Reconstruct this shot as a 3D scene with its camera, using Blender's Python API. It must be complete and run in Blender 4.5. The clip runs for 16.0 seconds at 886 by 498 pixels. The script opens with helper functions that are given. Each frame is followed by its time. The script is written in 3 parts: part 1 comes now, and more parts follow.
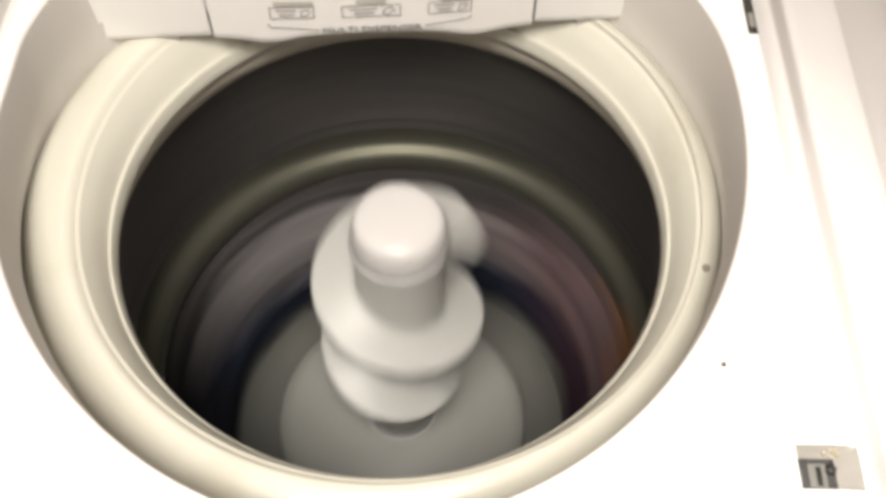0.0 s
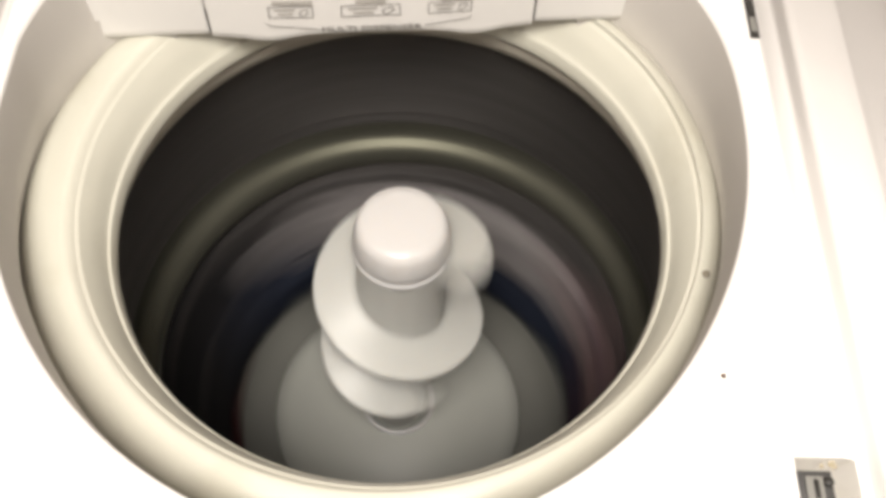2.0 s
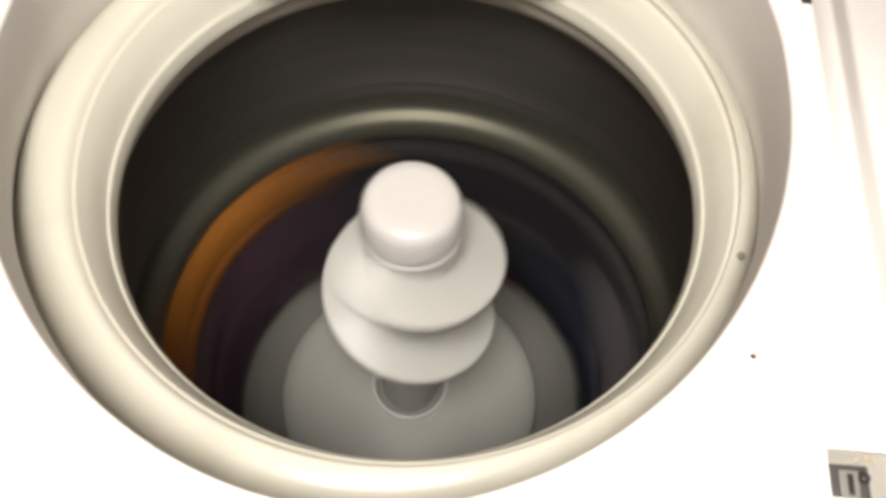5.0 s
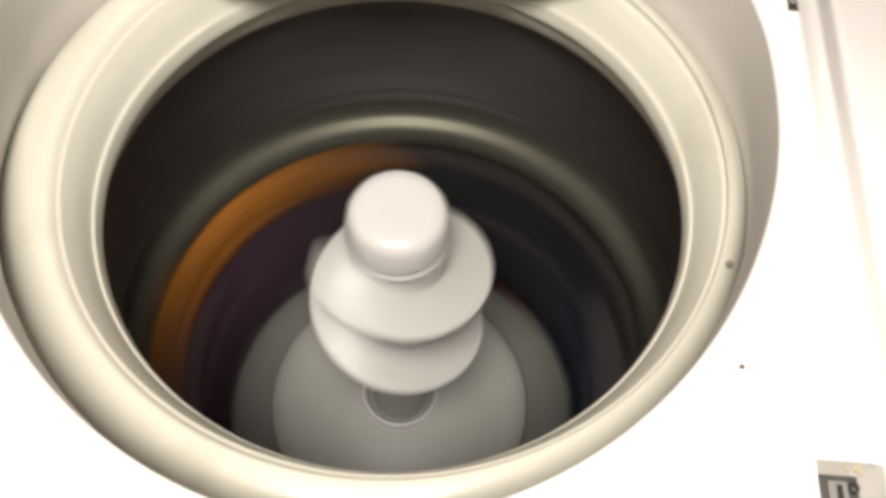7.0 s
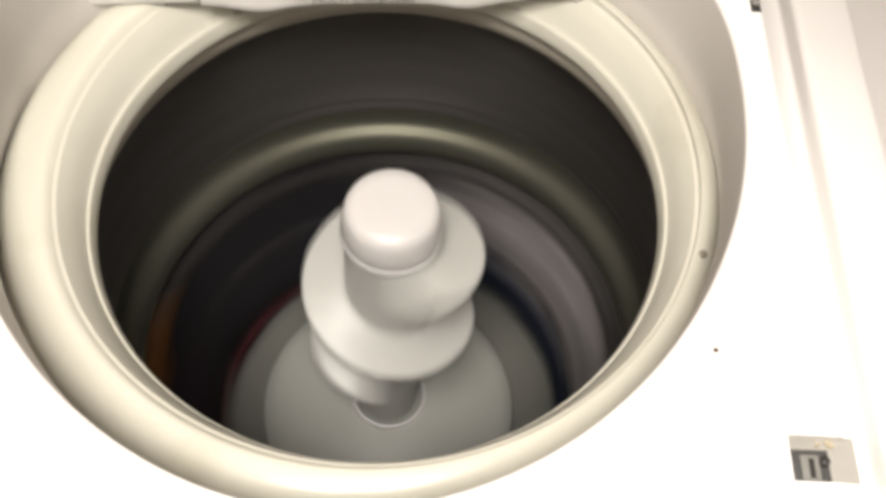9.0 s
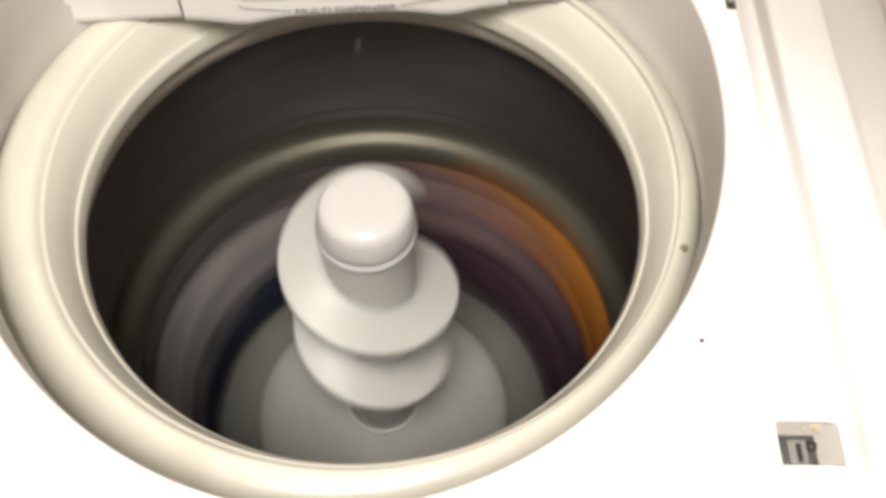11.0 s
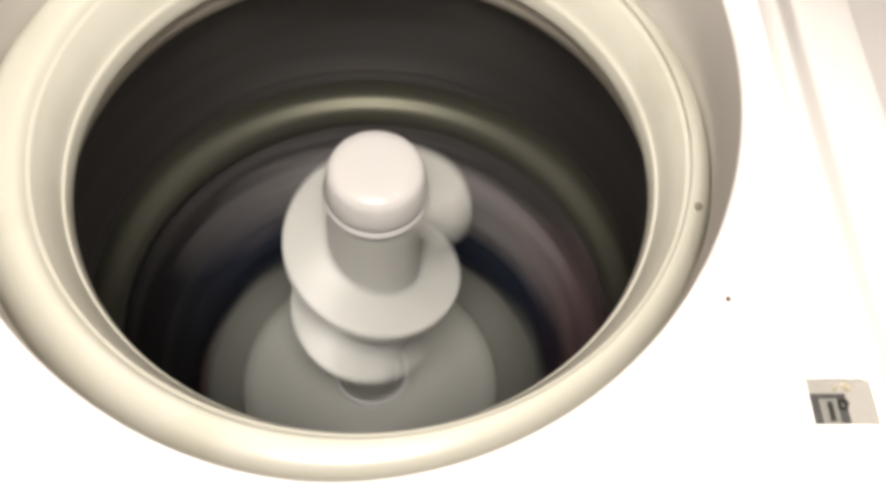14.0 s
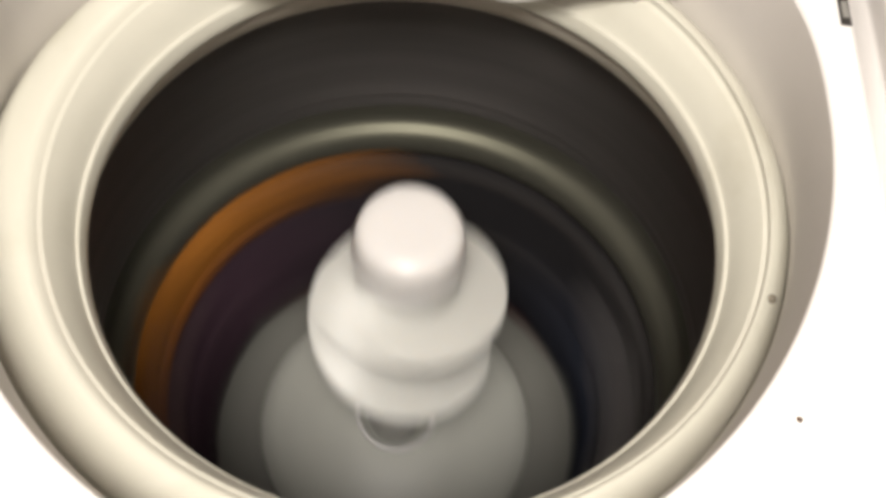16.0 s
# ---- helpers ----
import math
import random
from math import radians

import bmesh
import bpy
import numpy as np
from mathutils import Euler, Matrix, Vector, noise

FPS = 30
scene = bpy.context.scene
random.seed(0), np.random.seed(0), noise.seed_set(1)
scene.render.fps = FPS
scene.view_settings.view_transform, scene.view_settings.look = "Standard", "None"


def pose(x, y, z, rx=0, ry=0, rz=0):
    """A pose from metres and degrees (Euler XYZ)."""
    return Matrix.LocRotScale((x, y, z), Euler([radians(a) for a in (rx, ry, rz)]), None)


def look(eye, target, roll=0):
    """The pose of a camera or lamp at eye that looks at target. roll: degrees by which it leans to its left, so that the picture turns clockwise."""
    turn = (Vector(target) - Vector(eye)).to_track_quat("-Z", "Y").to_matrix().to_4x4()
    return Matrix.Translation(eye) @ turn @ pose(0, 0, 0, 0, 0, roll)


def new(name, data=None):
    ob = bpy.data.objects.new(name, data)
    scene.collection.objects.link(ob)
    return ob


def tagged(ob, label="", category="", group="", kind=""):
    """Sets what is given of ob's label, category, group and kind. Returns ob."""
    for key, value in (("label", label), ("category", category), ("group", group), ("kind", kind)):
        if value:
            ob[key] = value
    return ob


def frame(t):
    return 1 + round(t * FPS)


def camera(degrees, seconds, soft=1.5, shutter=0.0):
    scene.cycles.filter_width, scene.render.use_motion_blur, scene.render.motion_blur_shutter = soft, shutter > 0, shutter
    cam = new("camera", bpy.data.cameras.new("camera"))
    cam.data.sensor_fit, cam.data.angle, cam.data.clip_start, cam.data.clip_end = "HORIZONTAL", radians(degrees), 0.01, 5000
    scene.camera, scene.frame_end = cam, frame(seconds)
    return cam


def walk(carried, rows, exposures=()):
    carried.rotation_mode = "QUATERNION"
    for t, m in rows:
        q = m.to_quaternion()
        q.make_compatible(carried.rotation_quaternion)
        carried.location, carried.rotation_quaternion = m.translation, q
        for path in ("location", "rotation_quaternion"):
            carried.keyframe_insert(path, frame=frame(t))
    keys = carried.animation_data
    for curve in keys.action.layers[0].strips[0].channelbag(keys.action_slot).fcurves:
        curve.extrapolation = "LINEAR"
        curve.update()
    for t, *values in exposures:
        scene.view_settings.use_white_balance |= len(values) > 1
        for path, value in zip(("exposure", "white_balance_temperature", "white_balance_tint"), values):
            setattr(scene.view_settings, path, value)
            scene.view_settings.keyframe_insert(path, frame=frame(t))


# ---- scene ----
Z0 = 0.92          # height of the washer's top deck over the floor
SIZE = 0.9         # all of the machine, and the camera's way round it, drawn in units of 0.9 m
cam = camera(48.46, 16.0, soft=4.0, shutter=0.42)
PATH = [
    (0.0, 0.0358, -0.4292, 0.5348, 0.755, -58.696, -0.916),
    (0.5, 0.0319, -0.4269, 0.5373, 0.495, -59.028, -0.966),
    (1.0, 0.0289, -0.4154, 0.5411, 0.151, -60.456, -1.393),
    (1.5, 0.0417, -0.4212, 0.5285, 0.443, -59.361, -1.010),
    (2.0, 0.0293, -0.4103, 0.5456, 0.710, -60.181, -1.454),
    (2.5, 0.0420, -0.4079, 0.5189, 2.074, -59.510, -0.840),
    (3.0, 0.0375, -0.4018, 0.5230, 2.028, -61.351, -1.463),
    (3.5, 0.0459, -0.4104, 0.5052, 3.004, -60.440, -0.935),
    (4.0, 0.0415, -0.4108, 0.4997, 3.611, -60.573, -1.147),
    (6.5, 0.0505, -0.4180, 0.4782, 4.863, -58.533, -1.442),
    (7.0, 0.0467, -0.4067, 0.4917, 3.814, -59.776, -1.566),
    (7.5, 0.0459, -0.4058, 0.4911, 3.459, -59.853, -1.603),
    (8.0, 0.0422, -0.4041, 0.4953, 3.197, -60.221, -1.900),
    (8.5, 0.0444, -0.4182, 0.5029, 2.625, -59.527, -1.797),
    (11.0, 0.0481, -0.4358, 0.5146, 0.074, -58.458, -1.091),
    (11.5, 0.0488, -0.4367, 0.5141, 0.285, -58.340, -1.503),
    (12.0, 0.0446, -0.4285, 0.5159, 1.402, -58.753, -2.105),
    (12.5, 0.0302, -0.4123, 0.4950, 3.381, -58.804, -2.233),
    (13.0, -0.0027, -0.4090, 0.4962, 0.307, -59.932, -2.215),
    (13.5, -0.0055, -0.4275, 0.4867, -2.505, -59.244, -1.897),
    (14.0, 0.0133, -0.4309, 0.4877, -1.881, -59.769, -2.942),
    (14.5, 0.0127, -0.4178, 0.4961, -0.668, -60.598, -3.075),
    (15.0, 0.0049, -0.4047, 0.4749, 0.111, -59.465, -3.014),
    (15.5, -0.0042, -0.3722, 0.4641, 0.937, -60.561, -3.408),
    (16.0, 0.0203, -0.3668, 0.4502, 4.465, -59.829, -3.351),
]
walk(cam, [(t, pose(SIZE * x, SIZE * y, Z0 + SIZE * z, 90 + pitch, roll, yaw)) for t, x, y, z, yaw, pitch, roll in PATH])

# ---- light: one warm ceiling lamp over the machine, a faint even ambient fill added ----
world = bpy.data.worlds.new("room_world")
world.use_nodes = True
world.node_tree.nodes["Background"].inputs["Color"].default_value = (1.0, 0.93, 0.86, 1)
world.node_tree.nodes["Background"].inputs["Strength"].default_value = 0.1
scene.world = world
LAMP = (-0.03, -0.77, 2.36)
lamp_data = bpy.data.lights.new("ceiling_lamp_light", "AREA")
lamp_data.shape, lamp_data.size = "DISK", 0.62
lamp_data.energy, lamp_data.color = 43.5, (1.0, 0.935, 0.865)
lamp = new("ceiling_lamp_light", lamp_data)
lamp.matrix_world = look(LAMP, (LAMP[0], LAMP[1], 0.0))
scene.view_settings.exposure = 0.0


# ---- materials ----
def mat(name, base, rough=0.5, metal=0.0, spread=0.06, grain=60.0, bump=0.0, coat=0.0, second=None, stretch=None, ior=1.45, sheen=0.0, spots=0.0):
    m = bpy.data.materials.new(name)
    m.use_nodes = True
    nt = m.node_tree
    b = nt.nodes["Principled BSDF"]
    b.inputs["Roughness"].default_value = rough
    b.inputs["Metallic"].default_value = metal
    b.inputs["IOR"].default_value = ior
    b.inputs["Coat Weight"].default_value = coat
    b.inputs["Coat Roughness"].default_value = 0.15
    b.inputs["Sheen Weight"].default_value = sheen
    tc = nt.nodes.new("ShaderNodeTexCoord")
    mp = nt.nodes.new("ShaderNodeMapping")
    nt.links.new(tc.outputs["Object"], mp.inputs["Vector"])
    if stretch:
        mp.inputs["Scale"].default_value = stretch
    fine = nt.nodes.new("ShaderNodeTexNoise")
    fine.inputs["Scale"].default_value = grain
    fine.inputs["Detail"].default_value = 5
    wide = nt.nodes.new("ShaderNodeTexNoise")
    wide.inputs["Scale"].default_value = grain / 12
    wide.inputs["Detail"].default_value = 3
    for n in (fine, wide):
        nt.links.new(mp.outputs["Vector"], n.inputs["Vector"])
    add = nt.nodes.new("ShaderNodeMath")
    add.operation = "ADD"
    nt.links.new(fine.outputs["Fac"], add.inputs[0])
    nt.links.new(wide.outputs["Fac"], add.inputs[1])
    ramp = nt.nodes.new("ShaderNodeMapRange")
    ramp.inputs["From Min"].default_value, ramp.inputs["From Max"].default_value = 0.7, 1.3
    nt.links.new(add.outputs[0], ramp.inputs["Value"])
    mix = nt.nodes.new("ShaderNodeMix")
    mix.data_type = "RGBA"
    other = second or tuple(max(0.0, c * (1 - 2 * spread)) for c in base)
    mix.inputs[6].default_value = (*base, 1)
    mix.inputs[7].default_value = (*other, 1)
    nt.links.new(ramp.outputs["Result"], mix.inputs[0])
    out = mix.outputs[2]
    if spots:
        sp = nt.nodes.new("ShaderNodeTexNoise")
        sp.inputs["Scale"].default_value = 9
        sp.inputs["Detail"].default_value = 8
        nt.links.new(tc.outputs["Object"], sp.inputs["Vector"])
        sr = nt.nodes.new("ShaderNodeMapRange")
        sr.inputs["From Min"].default_value, sr.inputs["From Max"].default_value = 0.56, 0.74
        sr.inputs["To Max"].default_value = spots
        nt.links.new(sp.outputs["Fac"], sr.inputs["Value"])
        m2 = nt.nodes.new("ShaderNodeMix")
        m2.data_type = "RGBA"
        m2.inputs[7].default_value = (base[0] * 0.55, base[1] * 0.5, base[2] * 0.38, 1)
        nt.links.new(sr.outputs["Result"], m2.inputs[0])
        nt.links.new(out, m2.inputs[6])
        out = m2.outputs[2]
    nt.links.new(out, b.inputs["Base Color"])
    if bump:
        bp = nt.nodes.new("ShaderNodeBump")
        bp.inputs["Strength"].default_value = bump
        bp.inputs["Distance"].default_value = 0.002
        nt.links.new(fine.outputs["Fac"], bp.inputs["Height"])
        nt.links.new(bp.outputs["Normal"], b.inputs["Normal"])
    return m


ENAMEL = mat("white_enamel", (0.80, 0.785, 0.765), 0.28, spread=0.01, grain=30, coat=0.4)
WHITE_PLASTIC = mat("white_plastic", (0.76, 0.745, 0.72), 0.4, spread=0.012, grain=40)
CREAM = mat("aged_cream_plastic", (0.625, 0.612, 0.525), 0.36, spread=0.03, grain=14, coat=0.45, spots=0.35)
AGITATOR = mat("agitator_plastic", (0.475, 0.475, 0.45), 0.42, spread=0.02, grain=25)
CAP = mat("white_cap_plastic", (0.56, 0.548, 0.54), 0.32, spread=0.012, grain=25)
SKIRT = mat("worn_grey_white_plastic", (0.34, 0.345, 0.315), 0.45, spread=0.06, grain=20)
FLOOR_STEEL = mat("dull_basket_floor", (0.14, 0.14, 0.125), 0.5, spread=0.08, grain=26)
STEEL = mat("dark_brushed_steel", (0.245, 0.230, 0.224), 0.30, metal=1.0, spread=0.12, grain=40, stretch=(1, 1, 14))
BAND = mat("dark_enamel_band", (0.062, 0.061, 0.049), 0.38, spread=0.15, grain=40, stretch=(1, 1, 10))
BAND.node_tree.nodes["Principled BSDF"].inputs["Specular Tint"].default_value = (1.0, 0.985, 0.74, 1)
BALANCE = mat("grey_balance_ring", (0.62, 0.58, 0.50), 0.45, spread=0.05, grain=20)
BLACK_PLASTIC = mat("black_plastic", (0.03, 0.028, 0.025), 0.45, spread=0.1)
GREY_METAL = mat("grey_switch_metal", (0.10, 0.098, 0.096), 0.45, metal=0.3, spread=0.1)
SWITCH_GREY = mat("light_grey_switch_plastic", (0.24, 0.235, 0.215), 0.5, spread=0.06)
PALE_INK = mat("pale_grey_print", (0.46, 0.44, 0.41), 0.6, spread=0.05)
INK = mat("grey_print", (0.20, 0.19, 0.18), 0.6, spread=0.05)
RUST = mat("rusty_brown_fleck", (0.10, 0.05, 0.02), 0.8, spread=0.3, grain=300)
STAIN = mat("yellow_grease_stain", (0.46, 0.40, 0.28), 0.6, spread=0.2, grain=200)
# white plastic of the opening's skirt, with some of its shade in the base
SHROUD = mat("shaded_white_plastic", (0.60, 0.573, 0.540), 0.5, spread=0.03, grain=18)
OFF_WHITE = mat("off_white_plastic", (0.74, 0.71, 0.65), 0.5, spread=0.05, grain=90, spots=0.3)
SCREW_METAL = mat("tarnished_screw_metal", (0.25, 0.22, 0.17), 0.6, spread=0.2)
SMUDGE = mat("grey_brown_smudge", (0.38, 0.37, 0.30), 0.5, spread=0.15, grain=160)
WALL = mat("pinkish_white_paint", (0.74, 0.69, 0.66), 0.7, spread=0.04, grain=12, bump=0.1)
TILE = mat("grey_floor_tile", (0.22, 0.22, 0.20), 0.35, spread=0.05, grain=9)
CEIL = mat("white_ceiling_paint", (0.82, 0.80, 0.78), 0.8, spread=0.03, grain=10)


def turned(m, rough, amount):
    """Turned steel: fine grooves run round the upright axis and stretch the gloss across them."""
    b = m.node_tree.nodes["Principled BSDF"]
    tan = m.node_tree.nodes.new("ShaderNodeTangent")
    tan.direction_type, tan.axis = "RADIAL", "Z"
    m.node_tree.links.new(tan.outputs["Tangent"], b.inputs["Tangent"])
    b.inputs["Roughness"].default_value = rough
    b.inputs["Anisotropic"].default_value = amount
    b.inputs["Anisotropic Rotation"].default_value = 0.25


def soften(m):
    """Light soaks a little way into moulded white plastic."""
    b = m.node_tree.nodes["Principled BSDF"]
    b.inputs["Subsurface Weight"].default_value = 0.5
    b.inputs["Subsurface Radius"].default_value = (1.0, 0.9, 0.8)
    b.inputs["Subsurface Scale"].default_value = 0.02


turned(STEEL, 0.42, 0.7)
soften(AGITATOR)
soften(CAP)


def cloth_mat(name, base, second, grain=110):
    m = mat(name, base, 0.9, spread=0.2, grain=grain, bump=0.5, second=second)
    m.node_tree.nodes["Principled BSDF"].inputs["Specular IOR Level"].default_value = 0.15
    return m


ORANGE = cloth_mat("orange_cotton", (0.34, 0.135, 0.02), (0.24, 0.085, 0.015))
MAUVE = cloth_mat("faded_mauve_cotton", (0.155, 0.104, 0.106), (0.10, 0.066, 0.07))
PURPLE = cloth_mat("dark_purple_cotton", (0.046, 0.024, 0.036), (0.026, 0.015, 0.022))
BLACK = cloth_mat("black_cotton", (0.010, 0.0095, 0.011), (0.016, 0.015, 0.016))
FADED_BLUE = cloth_mat("faded_blue_denim", (0.026, 0.031, 0.046), (0.016, 0.019, 0.030))
DARK_GREY = cloth_mat("dark_grey_terry", (0.060, 0.055, 0.052), (0.036, 0.033, 0.032))
DUSTY_PURPLE = cloth_mat("dusty_purple_cotton", (0.068, 0.040, 0.053), (0.045, 0.027, 0.036))
WORN_GREY = cloth_mat("worn_grey_terry", (0.085, 0.08, 0.078), (0.05, 0.047, 0.046))
DEEP_ORANGE = cloth_mat("deep_orange_cotton", (0.25, 0.088, 0.018), (0.17, 0.06, 0.015))
PALE_MAUVE = cloth_mat("greyish_mauve_cotton", (0.13, 0.088, 0.10), (0.085, 0.055, 0.066))
PALE_GREY = cloth_mat("pale_grey_knit", (0.27, 0.255, 0.25), (0.18, 0.17, 0.168))
NAVY = cloth_mat("navy_cotton", (0.014, 0.018, 0.032), (0.008, 0.010, 0.018))
GREY = cloth_mat("grey_knit", (0.20, 0.186, 0.186), (0.12, 0.112, 0.112))
RED = cloth_mat("dark_red_cotton", (0.045, 0.011, 0.013), (0.028, 0.008, 0.009))
CHARCOAL = cloth_mat("charcoal_denim", (0.034, 0.031, 0.030), (0.020, 0.018, 0.018))

glow = bpy.data.materials.new("lamp_diffuser")
glow.use_nodes = True
glow.node_tree.nodes["Principled BSDF"].inputs["Emission Color"].default_value = (1.0, 0.93, 0.84, 1)
glow.node_tree.nodes["Principled BSDF"].inputs["Emission Strength"].default_value = 6.0


# ---- building helpers ----
def part(name, bm, material, parent=None, label="", smooth=True):
    me = bpy.data.meshes.new(name)
    bmesh.ops.recalc_face_normals(bm, faces=bm.faces)
    for f in bm.faces:
        f.smooth = smooth
    bm.to_mesh(me)
    bm.free()
    me.materials.append(material)
    ob = new(name, me)
    if parent:
        ob.parent = parent
    if label:
        ob["label"] = label
    return ob


def thing(name, label, category, group="", at=(0, 0, 0)):
    ob = new(name)
    ob.empty_display_size = 0.05
    ob.location = at
    return tagged(ob, label, category, group)


def lathe(profile, seg=96, center=(0, 0), closed=False, a0=0.0, a1=360.0):
    """A surface of revolution about the upright axis through center, from (radius, z) pairs."""
    bm = bmesh.new()
    full = a1 - a0 >= 360
    n = seg if full else seg + 1
    rings = []
    for r, z in profile:
        if r < 1e-6:
            rings.append([bm.verts.new((center[0], center[1], z))])
        else:
            rings.append([bm.verts.new((center[0] + r * math.cos(radians(a0 + (a1 - a0) * i / seg)),
                                        center[1] + r * math.sin(radians(a0 + (a1 - a0) * i / seg)), z)) for i in range(n)])
    pairs = list(zip(rings, rings[1:])) + ([(rings[-1], rings[0])] if closed else [])
    for a, b in pairs:
        for i in range(n if full else n - 1):
            j = (i + 1) % n
            if len(a) == 1:
                bm.faces.new((a[0], b[i], b[j]))
            elif len(b) == 1:
                bm.faces.new((a[i], a[j], b[0]))
            else:
                bm.faces.new((a[i], a[j], b[j], b[i]))
    return bm


def box(x0, x1, y0, y1, z0, z1, bevel=0.0, bm=None):
    bm = bm or bmesh.new()
    made = bmesh.ops.create_cube(bm, size=1)["verts"]
    for v in made:
        v.co = Vector(((x0 + x1) / 2 + v.co.x * (x1 - x0), (y0 + y1) / 2 + v.co.y * (y1 - y0), (z0 + z1) / 2 + v.co.z * (z1 - z0)))
    if bevel:
        edges = list({e for v in made for e in v.link_edges})
        bmesh.ops.bevel(bm, geom=edges, offset=bevel, segments=3, affect="EDGES", profile=0.5)
    return bm


def extrude_profile(profile, y0, y1, n=1):
    """A bar along y with the closed (x, z) outline profile."""
    bm = bmesh.new()
    rows = []
    for k in range(n + 1):
        y = y0 + (y1 - y0) * k / n
        rows.append([bm.verts.new((x, y, z)) for x, z in profile])
    m = len(profile)
    for a, b in zip(rows, rows[1:]):
        for i in range(m):
            bm.faces.new((a[i], a[(i + 1) % m], b[(i + 1) % m], b[i]))
    bm.faces.new(rows[0])
    bm.faces.new(rows[-1])
    return bm


# ---- the room ----
def slab(name, x0, x1, y0, y1, z0, z1, material):
    ob = part(name, box(x0, x1, y0, y1, z0, z1), material, smooth=False)
    return tagged(ob, kind="structure")


def build_room():
    fl = slab("floor", -1.6, 1.9, -2.2, 0.75, -0.10, 0.0, TILE)
    tagged(fl, "grey-green ceramic laundry floor", "floor")
    for nm, b in (("wall_north", (-1.6, 1.9, 0.60, 0.70, 0, 2.45)), ("wall_south", (-1.6, 1.9, -2.2, -2.1, 0, 2.45)),
                  ("wall_west", (-1.6, -1.5, -2.1, 0.60, 0, 2.45)), ("wall_east", (1.8, 1.9, -2.1, 0.60, 0, 2.45))):
        tagged(slab(nm, *b, WALL), "plain pinkish white painted wall", "wall")
    tagged(slab("ceiling", -1.6, 1.9, -2.2, 0.75, 2.45, 2.55, CEIL), "white painted ceiling", "ceiling")
    lampy = thing("ceiling_light", "round white ceiling light with frosted diffuser", "light", at=(LAMP[0], LAMP[1], 2.45))
    part("base", lathe([(0, 0), (0.34, 0), (0.34, -0.03), (0.33, -0.04), (0, -0.04)], 48), WHITE_PLASTIC, lampy)
    part("diffuser", lathe([(0.325, -0.041), (0.32, -0.055), (0.25, -0.068), (0, -0.072)], 48), glow, lampy, "glowing frosted diffuser")


build_room()

# ---- the washing machine ----
washer = thing("washing_machine", "white enamelled top-loading washing machine with spinning basket", "washing machine", at=(0, 0, Z0))
washer.scale = (SIZE, SIZE, SIZE)
HOLE = (-0.011, 0.020)


def panel_line(x):
    """Where the upright plane of the dispenser closes the opening at the back."""
    return 0.1648 + 0.0857 * x


def hole_edge(a, grow=0.0):
    """Outline of the deck's opening: a deep oval in front, squarer at its back, closed by the dispenser's plane."""
    c, s = math.cos(a), math.sin(a)
    wide, deep = 0.2600 + grow, (0.215 if s > 0 else 0.301) + grow
    p = 2.5 if s > 0 else (2.0 if c > 0 else 1.9)
    r = ((abs(c) / wide) ** p + (abs(s) / deep) ** p) ** (-1 / p)
    x, y = max(HOLE[0] + r * c, -0.2685 - grow * 0.6), HOLE[1] + r * s
    return x, min(y, panel_line(x) + grow)


# the lid lock's pit in the deck: x from, x to, y from, y to, depth
LOCK = (0.2425, 0.2790, -0.2556, -0.2300, 0.0075)


def cut_pit(bm, planes):
    """Opens a mesh over the lid lock's pit, along planes of (place, axis)."""
    for at, axis in planes:
        co = (at, 0, 0) if axis == 0 else (0, at, 0)
        no = (1, 0, 0) if axis == 0 else (0, 1, 0)
        bmesh.ops.bisect_plane(bm, geom=bm.verts[:] + bm.edges[:] + bm.faces[:], plane_co=co, plane_no=no)
    inside = [f for f in bm.faces if LOCK[0] < f.calc_center_median().x < LOCK[1] and LOCK[2] < f.calc_center_median().y < LOCK[3]]
    bmesh.ops.delete(bm, geom=inside, context="FACES")


